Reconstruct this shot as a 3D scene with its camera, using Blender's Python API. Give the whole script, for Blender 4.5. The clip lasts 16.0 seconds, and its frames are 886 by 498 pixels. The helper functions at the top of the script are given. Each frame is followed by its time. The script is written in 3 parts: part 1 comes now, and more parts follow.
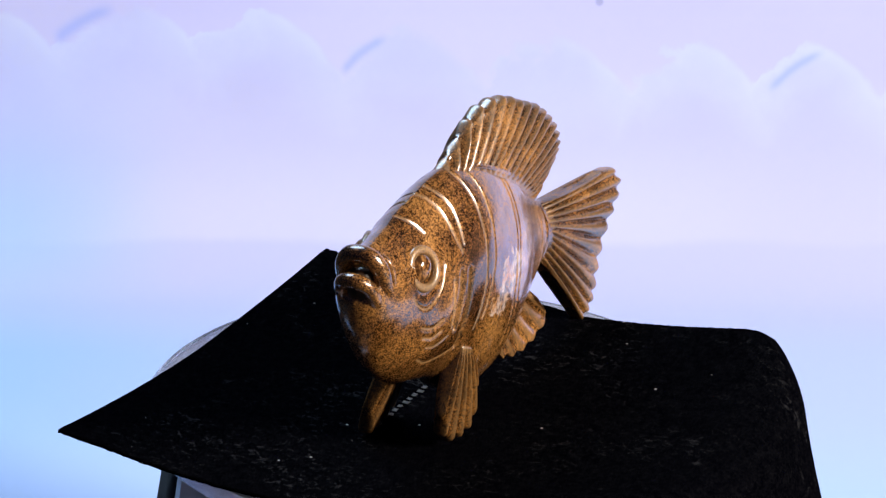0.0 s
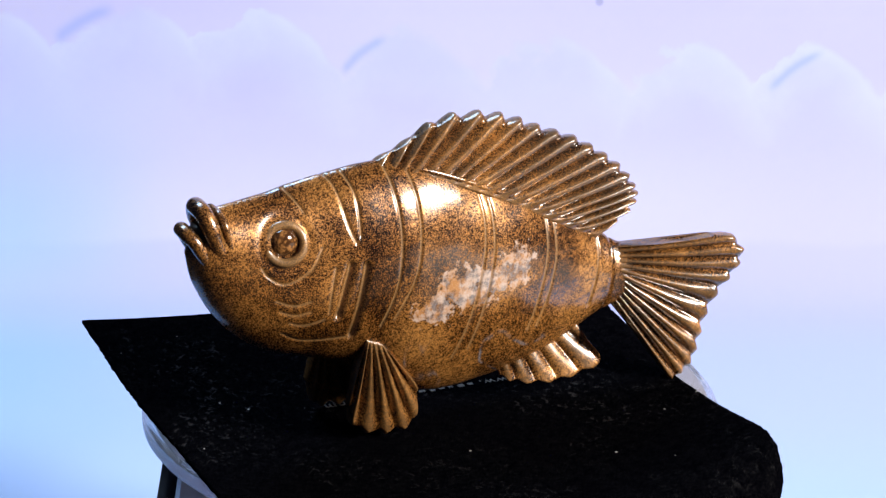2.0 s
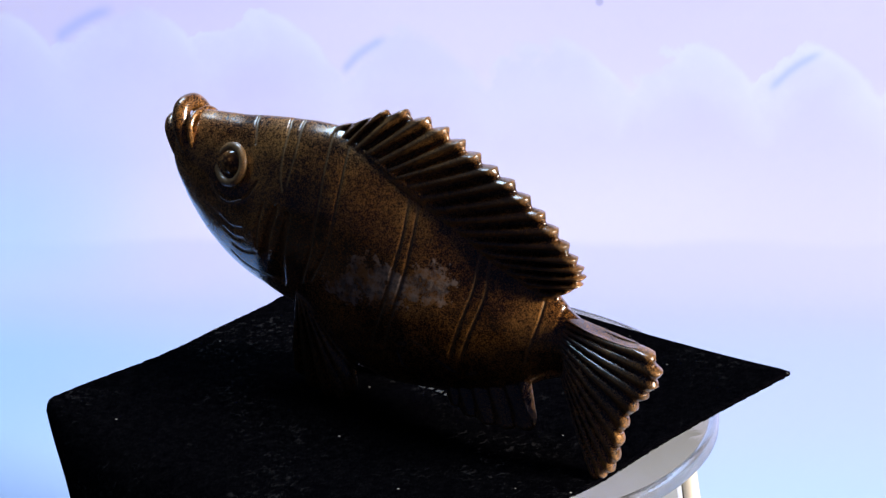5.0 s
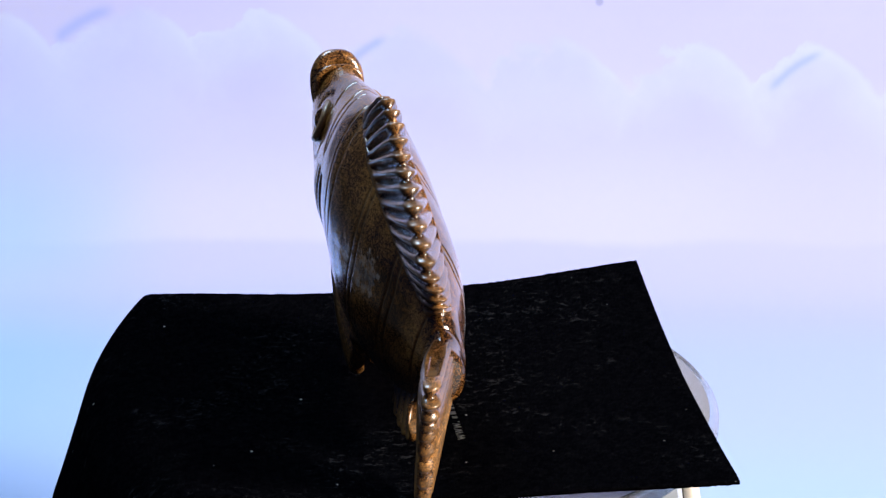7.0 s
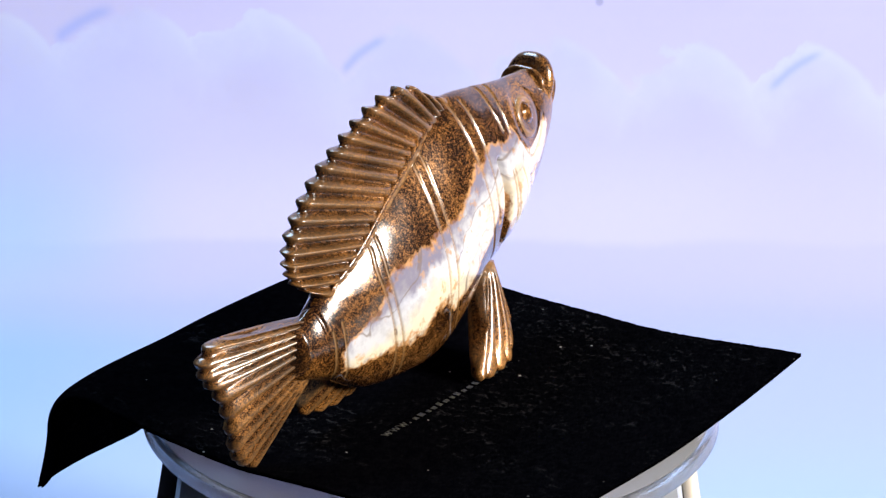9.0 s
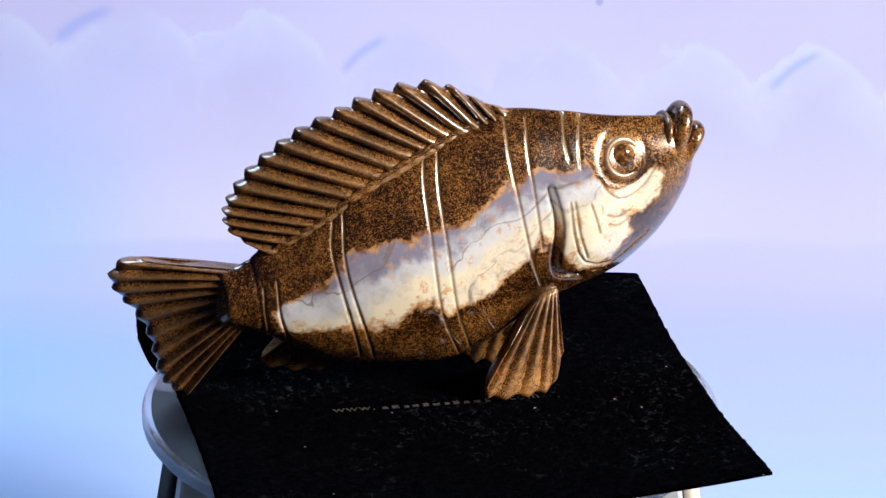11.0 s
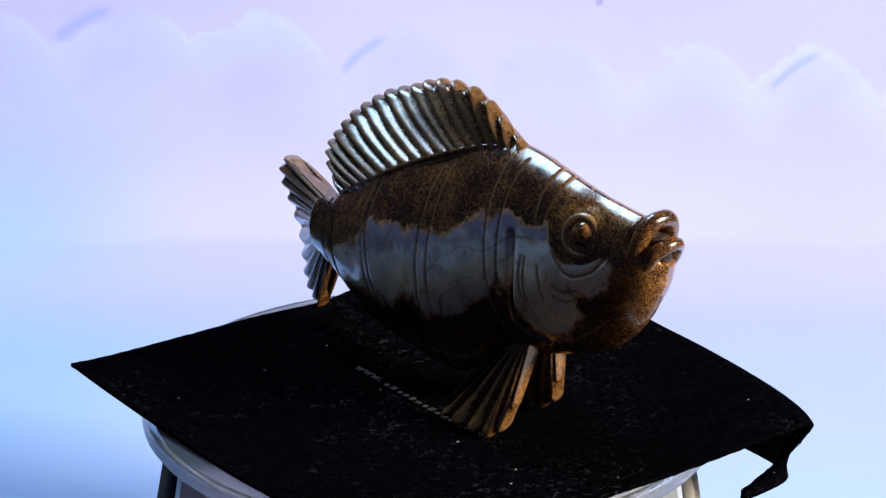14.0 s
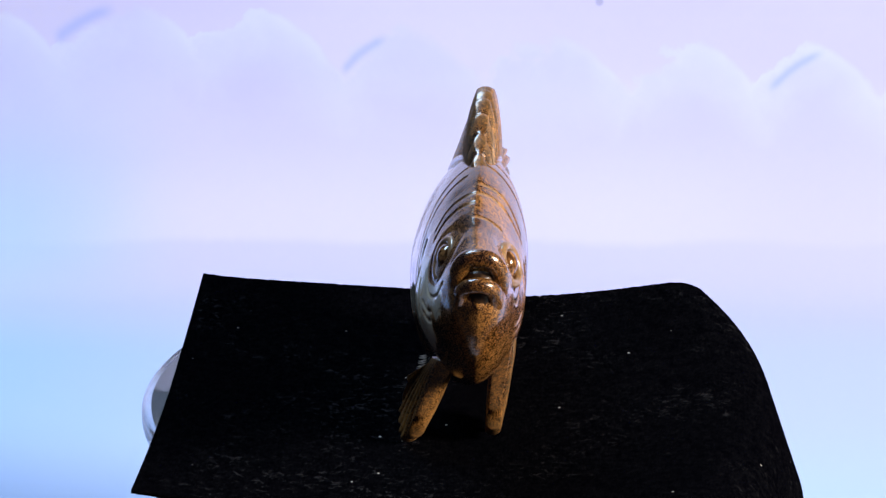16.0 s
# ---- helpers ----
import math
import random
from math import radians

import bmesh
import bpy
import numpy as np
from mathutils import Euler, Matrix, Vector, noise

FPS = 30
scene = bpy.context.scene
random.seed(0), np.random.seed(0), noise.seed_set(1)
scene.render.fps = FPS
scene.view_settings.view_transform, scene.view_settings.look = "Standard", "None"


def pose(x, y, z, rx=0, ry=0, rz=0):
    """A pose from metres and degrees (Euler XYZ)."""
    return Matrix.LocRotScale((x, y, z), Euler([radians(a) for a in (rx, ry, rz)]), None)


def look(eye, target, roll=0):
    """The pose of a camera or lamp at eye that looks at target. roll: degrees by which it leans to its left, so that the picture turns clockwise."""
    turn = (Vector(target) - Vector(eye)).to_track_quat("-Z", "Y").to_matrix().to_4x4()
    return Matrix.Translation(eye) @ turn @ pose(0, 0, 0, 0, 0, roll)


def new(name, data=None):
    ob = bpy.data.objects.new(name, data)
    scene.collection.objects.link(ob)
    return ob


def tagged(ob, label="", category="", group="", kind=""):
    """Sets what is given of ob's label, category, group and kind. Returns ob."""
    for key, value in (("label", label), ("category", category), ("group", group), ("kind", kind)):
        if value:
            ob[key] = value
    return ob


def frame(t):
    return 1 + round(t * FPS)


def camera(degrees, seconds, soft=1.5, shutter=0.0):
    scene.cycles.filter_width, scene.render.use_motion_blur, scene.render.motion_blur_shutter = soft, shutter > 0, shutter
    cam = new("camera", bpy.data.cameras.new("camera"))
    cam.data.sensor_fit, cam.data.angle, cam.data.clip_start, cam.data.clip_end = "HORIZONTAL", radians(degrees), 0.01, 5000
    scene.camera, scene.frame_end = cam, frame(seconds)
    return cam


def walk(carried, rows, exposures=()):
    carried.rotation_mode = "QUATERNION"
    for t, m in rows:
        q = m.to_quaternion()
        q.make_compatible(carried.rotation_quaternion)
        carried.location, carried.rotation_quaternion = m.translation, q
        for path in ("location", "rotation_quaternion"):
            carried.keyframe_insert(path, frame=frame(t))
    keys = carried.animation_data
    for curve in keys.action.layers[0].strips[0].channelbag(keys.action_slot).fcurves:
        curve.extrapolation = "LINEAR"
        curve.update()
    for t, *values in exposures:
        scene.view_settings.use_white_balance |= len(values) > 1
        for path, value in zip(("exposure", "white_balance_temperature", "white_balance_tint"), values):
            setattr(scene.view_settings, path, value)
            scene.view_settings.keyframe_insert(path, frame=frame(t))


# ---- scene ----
# ---- camera ----
DEG = 10.98
EYE = (0.00236, -1.0, 0.4597)
AIM = (0.00236, 0.0, 0.0385)
cam = camera(DEG, 16.0, soft=1.4)
VIEW = look(EYE, AIM, 0.92)
walk(cam, [(0.0, VIEW), (16.0, VIEW)], [(0.0, 0.0), (2.0, 0.06), (4.5, 0.06), (8.0, 0.03), (11.5, -0.06), (13.5, 0.06), (16.0, 0.06)])


TURN_T = (0.0, 1.5, 3.0, 4.5, 6.5, 8.5, 10.5, 12.0, 13.5, 15.0, 16.0)
TURN_LEAD = (0.0, 1.6, 3.4, 4.4, 4.6, 3.2, 1.9, 1.65, 1.4, 1.2, 1.0)


def heading(t):
    """Degrees that the table has turned, as the heading of the carved fish; the motor's pace drifts a little."""
    lead = sum(float(np.interp(t + d, TURN_T, TURN_LEAD)) for d in (-0.6, -0.3, 0.0, 0.3, 0.6)) / 5
    return 245.2 - 21.1 * t + lead


# ---- light ----
world = bpy.data.worlds.new("world")
scene.world = world
world.use_nodes = True
world.node_tree.nodes["Background"].inputs[0].default_value = (0.30, 0.42, 1.0, 1)
world.node_tree.nodes["Background"].inputs[1].default_value = 0.03


def area_lamp(name, eye, target, size, size_y, watts, colour):
    data = bpy.data.lights.new(name, "AREA")
    data.shape, data.size, data.size_y, data.energy, data.color = "RECTANGLE", size, size_y, watts, colour
    ob = new(name, data)
    ob.matrix_world = look(eye, target)
    return ob


area_lamp("key_softbox", (2.58, -1.04, 1.33), (0, 0, 0.03), 1.0, 0.65, 204.0, (1.0, 0.935, 0.855))
area_lamp("back_window", (-0.34, 0.45, 0.95), (0.0, 0.06, 0.0), 0.60, 0.34, 9.5, (0.52, 0.74, 1.0))

# ---- materials ----


class Ex:
    """A number worked out by nodes, for plain arithmetic in materials."""

    def __init__(self, tree, socket):
        self.tree, self.socket = tree, socket

    def op(self, name, *others, clamp=False):
        n = self.tree.nodes.new("ShaderNodeMath")
        n.operation, n.use_clamp = name, clamp
        for i, v in enumerate((self, *others)):
            if isinstance(v, Ex):
                self.tree.links.new(v.socket, n.inputs[i])
            else:
                n.inputs[i].default_value = v
        return Ex(self.tree, n.outputs[0])

    def __add__(self, o): return self.op("ADD", o)
    def __sub__(self, o): return self.op("SUBTRACT", o)
    def __mul__(self, o): return self.op("MULTIPLY", o)
    def __truediv__(self, o): return self.op("DIVIDE", o)
    def neg(self): return self.op("MULTIPLY", -1.0)
    def clip(self): return self.op("ADD", 0.0, clamp=True)
    def bell(self, w): return (self * (1.0 / w)).op("POWER", 2.0).neg().op("EXPONENT")
    def sq(self): return self.op("MULTIPLY", self)

    def ramp(self, a, b):
        """0 at a, 1 at b, smooth between."""
        n = self.tree.nodes.new("ShaderNodeMapRange")
        n.interpolation_type = "SMOOTHSTEP"
        self.tree.links.new(self.socket, n.inputs[0])
        n.inputs[1].default_value, n.inputs[2].default_value = a, b
        return Ex(self.tree, n.outputs[0])


class Mat:
    """A Principled material with short ways to add nodes."""

    def __init__(self, name, rough=0.5, metal=0.0, spec=0.5):
        self.m = bpy.data.materials.new(name)
        self.m.use_nodes = True
        self.t = self.m.node_tree
        self.b = self.t.nodes["Principled BSDF"]
        self.put("Roughness", rough)
        self.put("Metallic", metal)
        self.put("Specular IOR Level", spec)
        self.co = self.t.nodes.new("ShaderNodeTexCoord").outputs["Object"]

    def put(self, key, v):
        if isinstance(v, Ex):
            self.t.links.new(v.socket, self.b.inputs[key])
        elif hasattr(v, "node"):
            self.t.links.new(v, self.b.inputs[key])
        else:
            self.b.inputs[key].default_value = (*v, 1) if isinstance(v, tuple) else v
        return self

    def xyz(self):
        n = self.t.nodes.new("ShaderNodeSeparateXYZ")
        self.t.links.new(self.co, n.inputs[0])
        return [Ex(self.t, o) for o in n.outputs]

    def noise(self, scale, detail=3.0, rough=0.55, warp=0.0, stretch=None):
        n = self.t.nodes.new("ShaderNodeTexNoise")
        n.inputs["Scale"].default_value, n.inputs["Detail"].default_value = scale, detail
        n.inputs["Roughness"].default_value, n.inputs["Distortion"].default_value = rough, warp
        co = self.co
        if stretch:
            k = self.t.nodes.new("ShaderNodeMapping")
            k.inputs["Scale"].default_value = stretch
            self.t.links.new(co, k.inputs[0])
            co = k.outputs[0]
        self.t.links.new(co, n.inputs["Vector"])
        return Ex(self.t, n.outputs["Fac"])

    def voronoi(self, scale, feature="F1", out="Distance"):
        n = self.t.nodes.new("ShaderNodeTexVoronoi")
        n.feature = feature
        n.inputs["Scale"].default_value = scale
        self.t.links.new(self.co, n.inputs["Vector"])
        return Ex(self.t, n.outputs[out])

    def attr(self, name):
        n = self.t.nodes.new("ShaderNodeAttribute")
        n.attribute_name = name
        return Ex(self.t, n.outputs["Fac"])

    def mix(self, f, a, b):
        n = self.t.nodes.new("ShaderNodeMix")
        n.data_type = "RGBA"
        for key, v in ((0, f), (6, a), (7, b)):
            if isinstance(v, Ex):
                self.t.links.new(v.socket, n.inputs[key])
            elif hasattr(v, "node"):
                self.t.links.new(v, n.inputs[key])
            else:
                n.inputs[key].default_value = (*v, 1) if isinstance(v, tuple) else v
        return n.outputs[2]

    def bump(self, h, strength, dist):
        n = self.t.nodes.new("ShaderNodeBump")
        n.inputs["Strength"].default_value, n.inputs["Distance"].default_value = strength, dist
        self.t.links.new(h.socket, n.inputs["Height"])
        self.t.links.new(n.outputs[0], self.b.inputs["Normal"])
        return self


def stone(name, rough, opal=False):
    """Polished brown ironstone with golden grains; opal veins where the carving shows them."""
    k = Mat(name)
    grain = k.noise(3400, 4, 0.8)
    cloud = k.noise(60, 4, 0.65)
    fleck = k.noise(900, 5, 0.8)
    dark = k.mix(cloud.ramp(0.35, 0.7), (0.011, 0.004, 0.0016), (0.040, 0.0135, 0.0035))
    warm = k.mix(cloud.ramp(0.3, 0.7), (0.42, 0.150, 0.022), (0.66, 0.295, 0.072))
    speck = (grain * 0.7 + fleck * 0.3 + (cloud - 0.5) * 0.22 + k.attr("gold")).ramp(0.475, 0.605)
    col = k.mix(speck, dark, warm)
    metal = speck * 0.5
    rgh = grain * 0.22 + rough - 0.11 + speck * 0.16
    if opal:
        n1, n2, n3 = k.noise(150, 5, 0.65), k.noise(45, 4, 0.6, 0.6), k.noise(330, 4, 0.7)
        vein = k.noise(26, 3, 0.5, 1.0)
        field = k.attr("opal") + (n1 - 0.5) * 1.1 + (n2 - 0.5) * 0.9
        tint = k.attr("tint") + (n2 - 0.5) * 4.2 + (n1 - 0.5) * 1.8
        white = k.mix(tint.ramp(-0.5, 0.35), (0.89, 0.77, 0.57), (0.66, 0.665, 0.70))
        white = k.mix(tint.ramp(0.35, 1.15), white, (0.24, 0.225, 0.31))
        white = k.mix((n1 * 0.6 + n3 * 0.4).ramp(0.36, 0.52), k.mix(0.45, white, (0.36, 0.35, 0.38)), white)
        rust = k.mix(n3.ramp(0.4, 0.6), (0.17, 0.060, 0.014), (0.62, 0.33, 0.14))
        inside = k.mix((field.ramp(0.02, 0.22).op("SUBTRACT", (n3.ramp(0.54, 0.66) * (n2.ramp(0.62, 0.48))) * 0.8)).clip(), rust, white)
        crack = (k.noise(34, 4, 0.5, 0.8) - 0.5).op("ABSOLUTE").ramp(0.012, 0.002) * n2.ramp(0.40, 0.55)
        inside = k.mix(crack * 0.7, inside, (0.20, 0.15, 0.13))
        haze = k.noise(28, 3, 0.5).ramp(0.50, 0.66)
        inside = k.mix(haze * 0.30, inside, (0.44, 0.44, 0.52))
        col = k.mix(field.ramp(-0.04, 0.06), col, inside)
        metal = metal * field.ramp(0.06, -0.04)
        n4 = k.noise(620, 4, 0.75)
        pale = k.attr("pale") + (n1 - 0.5) * 2.6 + (n3 - 0.5) * 3.0 + (n4 - 0.5) * 1.6 - 0.05
        pink = k.mix((n1 * 0.5 + n4 * 0.5).ramp(0.42, 0.58), k.mix(n3.ramp(0.4, 0.6), (0.16, 0.065, 0.02), (0.42, 0.19, 0.06)), k.mix(n3.ramp(0.42, 0.58), (0.17, 0.145, 0.145), (0.50, 0.375, 0.31)))
        col = k.mix(pale.ramp(0.0, 0.18), col, pink)
        metal = metal * pale.ramp(0.18, 0.0)
        line = (vein - 0.5).op("ABSOLUTE").ramp(0.009, 0.002) * k.attr("veins") * field.ramp(0.1, -0.1) * n1.ramp(0.45, 0.6)
        col = k.mix(line, col, (0.36, 0.38, 0.44))
        rgh = rgh * (field.ramp(-0.05, 0.15) * -0.45 + 1.0)
    # copper tone of carved lines and rings, and lit rib tops on fins
    g = k.attr("copper_and_lit_ribs")
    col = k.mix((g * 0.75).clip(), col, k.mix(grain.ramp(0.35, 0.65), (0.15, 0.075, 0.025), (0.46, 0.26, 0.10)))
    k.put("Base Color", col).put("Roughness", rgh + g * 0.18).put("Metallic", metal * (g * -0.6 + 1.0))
    k.put("Coat Weight", 0.9).put("Coat Roughness", 0.12).put("Specular IOR Level", 0.75)
    k.bump(grain * 0.5 + fleck * 0.5, 0.10, 0.0003)
    return k.m


STONE = stone("polished_ironstone_with_opal", 0.20, opal=True)
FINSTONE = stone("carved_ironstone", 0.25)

k = Mat("dark_polished_pupil", 0.12)
g = k.noise(900, 3)
k.put("Base Color", k.mix(g.ramp(0.45, 0.65), (0.06, 0.024, 0.008), (0.34, 0.15, 0.045))).put("Coat Weight", 0.6).put("Coat Roughness", 0.04)
EYESTONE = k.m

# stone darkened for the shade inside the mouth
k = Mat("shaded_mouth_stone", 0.35)
g = k.noise(600, 3)
k.put("Base Color", k.mix(g.ramp(0.4, 0.65), (0.012, 0.007, 0.005), (0.06, 0.03, 0.015)))
MOUTH_SHADE = k.m

k = Mat("black_felt", 1.0, spec=0.0)
lint = k.voronoi(190)
keep = k.voronoi(190, out="Color")
fuzz = k.noise(1600, 4, 0.8)
patch = k.noise(28, 4, 0.65)
nap = k.noise(420, 6, 0.85)
col = k.mix((fuzz * 0.5 + nap * 0.5).ramp(0.42, 0.66), (0.0004, 0.0004, 0.0010), (0.0038, 0.0036, 0.0047))
smear = (k.noise(500, 5, 0.75, 0.8, (1.0, 0.75, 1.0)).ramp(0.54, 0.68) * patch.ramp(0.44, 0.64))
col = k.mix(smear * 0.45, col, (0.055, 0.053, 0.056))
speck = lint.ramp(0.075, 0.035) * keep.ramp(0.62, 0.66)
col = k.mix(speck, col, (0.42, 0.40, 0.38))
k.put("Base Color", col)
k.bump(fuzz, 0.6, 0.0006)
FELT = k.m

k = Mat("silver_grey_print", 0.6)
g = k.noise(1300, 3, 0.7)
k.put("Base Color", k.mix(g.ramp(0.42, 0.62), (0.006, 0.006, 0.006), (0.07, 0.067, 0.05)))
PRINT = k.m

k = Mat("clear_acrylic", 0.06)
g = k.noise(40, 3)
k.put("Base Color", (0.90, 0.91, 0.96)).put("Transmission Weight", 0.82).put("IOR", 1.49).put("Roughness", g * 0.10 + 0.04)
ACRYLIC = k.m

k = Mat("frosted_acrylic_edge", 0.45)
g = k.noise(120, 4, 0.7)
k.put("Base Color", k.mix(g.ramp(0.3, 0.7), (0.78, 0.78, 0.81), (0.92, 0.92, 0.94))).put("Transmission Weight", 0.93).put("Roughness", g * 0.2 + 0.10).put("IOR", 1.25)
FROST = k.m


def plastic(name, a, b, rough):
    k = Mat(name, rough)
    g = k.noise(70, 4, 0.6)
    k.put("Base Color", k.mix(g.ramp(0.35, 0.65), a, b))
    k.bump(k.noise(1500, 2), 0.08, 0.0003)
    return k.m


GREY = plastic("pale_grey_plastic", (0.40, 0.43, 0.47), (0.48, 0.51, 0.54), 0.35)
# the next two colour the base's lit and shaded facets
LIT_SIDE = plastic("beige_lit_side", (0.55, 0.48, 0.40), (0.62, 0.55, 0.46), 0.45)
SHADED_SIDE = plastic("dark_grey_shaded_side", (0.05, 0.055, 0.065), (0.08, 0.085, 0.095), 0.6)
LILAC = plastic("lilac_white_plastic", (0.62, 0.60, 0.80), (0.68, 0.66, 0.84), 0.5)


def sky_print():
    """A printed sheet: pale lilac sky, a row of soft cumulus tops with blue strokes, paler water below."""
    k = Mat("printed_cloud_paper", 0.75, spec=0.2)
    x, y, z = k.xyz()
    u = x * 5785 + 784
    v = (z + 0.0069 - x * 0.0165) * -5457 + (y.neg() + 0.298).op("MAXIMUM", 0.0) * 2540
    w1, w2 = k.noise(14, 4, 0.6), k.noise(45, 4, 0.6)
    soft = k.noise(6, 3, 0.5)
    w3 = k.noise(110, 3, 0.6)
    u2 = u + (w2 - 0.5) * 130 + (w1 - 0.5) * 90 + (w3 - 0.5) * 40
    v2 = v + (w1 - 0.5) * 130 + (w2 - 0.5) * 80 + (w3 - 0.5) * 30
    tops = ((10, 18), (262, 12), (485, 30), (742, 56), (985, 62), (1225, 74), (1445, 96), (1690, 100))
    line = None
    for c, top in tops:
        arc = ((u2 - c) * (1 / 122)).op("ABSOLUTE").op("POWER", 1.5) * 88 + top
        line = arc if line is None else line.op("SMOOTH_MIN", arc, 18.0)
    d = v2 - line
    rim = d.ramp(-7, 8) * (d.ramp(40, 4))
    glow = d.ramp(-8, 12) * d.ramp(130, 10) * w1.ramp(0.36, 0.56)
    body = d.ramp(-10, 25)
    sky = k.mix(soft.ramp(0.35, 0.65), (0.615, 0.615, 0.902), (0.657, 0.662, 0.923))
    mass = k.mix((v + (w1 - 0.5) * 160).ramp(130, 260), (0.582, 0.611, 0.898), (0.529, 0.549, 0.799))
    mass = k.mix((v + (w1 - 0.5) * 120).ramp(250, 380), mass, (0.541, 0.556, 0.883))
    col = k.mix(body, sky, mass)
    col = k.mix(glow * 0.55, col, (0.665, 0.725, 0.945))
    col = k.mix(rim * w1.ramp(0.44, 0.60) * 0.45, col, (0.700, 0.770, 0.955))
    water = k.mix((u + (soft - 0.5) * 500).ramp(-100, 700), (0.296, 0.479, 0.820), (0.426, 0.509, 0.795))
    water = k.mix((v + (soft - 0.5) * 200).ramp(700, 980), water, (0.397, 0.542, 0.820))
    band = k.mix((v + (w1 - 0.5) * 50).ramp(418, 442), col, (0.473, 0.499, 0.883))
    col = k.mix((v + (soft - 0.5) * 160).ramp(470, 640), band, water)
    # bluish light on the sheet's left, painted into the print
    blue_light = (u + (soft - 0.5) * 300 + (w1 - 0.5) * 120).ramp(400, -40) * (v - 400).bell(210)
    col = k.mix(blue_light * 0.85, col, (0.335, 0.497, 0.917))
    # deeper lilac band to the right, also painted to offset the key's brightness
    lilac_right = (u + (soft - 0.5) * 300).ramp(1000, 1480) * (v - 380 + (w1 - 0.5) * 120).bell(190)
    col = k.mix(lilac_right * 0.6, col, (0.47, 0.485, 0.79))
    grey = (w1 * 0.6 + soft * 0.4).ramp(0.47, 0.60) * (v - 175).bell(70)
    col = k.mix(grey * 0.4, col, (0.52, 0.52, 0.72))
    for ax, ay, bx, by, wide in ((118, 76, 215, 20, 11), (618, 132, 692, 72, 8), (1364, 160, 1450, 98, 7)):
        n = math.hypot(bx - ax, by - ay)
        p, q = u - ax, v - ay
        along = (p * ((bx - ax) / n) + q * ((by - ay) / n)) * (1 / n)
        across = q * ((bx - ax) / n) - p * ((by - ay) / n) + (along * math.pi).op("SINE") * 6 + (w2 - 0.5) * 14
        stroke = across.bell(wide) * along.ramp(-0.08, 0.15) * along.ramp(1.12, 0.8)
        col = k.mix(stroke * 0.5, col, (0.279, 0.411, 0.879))
    spot = ((u - 1062).sq() + (v - 8).sq()).op("SQRT").ramp(9, 4)
    col = k.mix(spot * 0.5, col, (0.270, 0.296, 0.550))
    k.put("Base Color", col)
    return k.m


SKYPAPER = sky_print()

k = Mat("dark_stained_wood", 0.5)
g = k.noise(30, 5, 0.6, 0.4, (1.0, 12.0, 12.0))
k.put("Base Color", k.mix(g.ramp(0.35, 0.65), (0.020, 0.012, 0.008), (0.05, 0.03, 0.02)))
DARKWOOD = k.m

# ---- mesh helpers ----


def part(name, bm, material, parent=None, label="", smooth=True):
    me = bpy.data.meshes.new(name)
    bm.to_mesh(me)
    bm.free()
    me.materials.append(material)
    if smooth:
        me.shade_smooth()
    ob = new(name, me)
    if parent:
        ob.parent = parent
    if label:
        ob["label"] = label
    return ob


def grid_mesh(name, pts, material, parent=None, label="", wrap=False, caps=False, attrs=None):
    """A mesh over an array of rows x columns x 3; wrap joins the last column to the first."""
    n, m = pts.shape[:2]
    idx = np.arange(n * m).reshape(n, m)
    nxt = np.roll(idx, -1, axis=1)
    last = m if wrap else m - 1
    faces = np.stack([idx[:-1, :last], nxt[:-1, :last], nxt[1:, :last], idx[1:, :last]], -1).reshape(-1, 4).tolist()
    if caps:
        faces += [idx[0, ::-1].tolist(), idx[-1].tolist()]
    me = bpy.data.meshes.new(name)
    me.from_pydata(pts.reshape(-1, 3).tolist(), [], faces)
    for key, val in (attrs or {}).items():
        me.attributes.new(key, "FLOAT", "POINT").data.foreach_set("value", val.reshape(-1).astype(np.float32))
    me.materials.append(material)
    me.shade_smooth()
    ob = new(name, me)
    if parent:
        ob.parent = parent
    if label:
        ob["label"] = label
    return ob


def spline(knots, s):
    """Catmull-Rom through knots (n x k) at s in 0..1."""
    kn = np.asarray(knots, float)
    kn = kn if kn.ndim > 1 else kn[:, None]
    ext = np.vstack([2 * kn[0] - kn[1], kn, 2 * kn[-1] - kn[-2]])
    q = np.clip(np.asarray(s, float), 0, 1) * (len(kn) - 1)
    i = np.minimum(q.astype(int), len(kn) - 2)
    f = (q - i)[..., None]
    a, b, c, d = ext[i], ext[i + 1], ext[i + 2], ext[i + 3]
    return 0.5 * (2 * b + (c - a) * f + (2 * a - 5 * b + 4 * c - d) * f ** 2 + (3 * b - a - 3 * c + d) * f ** 3)


def tube(name, path, radii, material, parent, n=60, m=20, label=""):
    """A round bar along a path, with its own thickness at each knot; closed at both ends."""
    s = np.linspace(0, 1, n)
    c, r = spline(path, s), spline(radii, s)[:, 0]
    r = r * np.sqrt(np.clip(1 - (2 * s - 1) ** 14, 0.02, 1))
    t = np.gradient(c, axis=0)
    t /= np.linalg.norm(t, axis=1)[:, None]
    ref = np.array([1.0, 0.0, 0.12])
    a = np.cross(t, ref)
    a /= np.linalg.norm(a, axis=1)[:, None]
    b = np.cross(t, a)
    th = np.linspace(0, 2 * np.pi, m, endpoint=False)
    pts = c[:, None] + r[:, None, None] * (a[:, None] * np.cos(th)[None, :, None] + b[:, None] * np.sin(th)[None, :, None])
    return grid_mesh(name, pts * MM + SHIFT, material, parent, label, wrap=True, caps=True)


# ---- printed backdrop and table ----


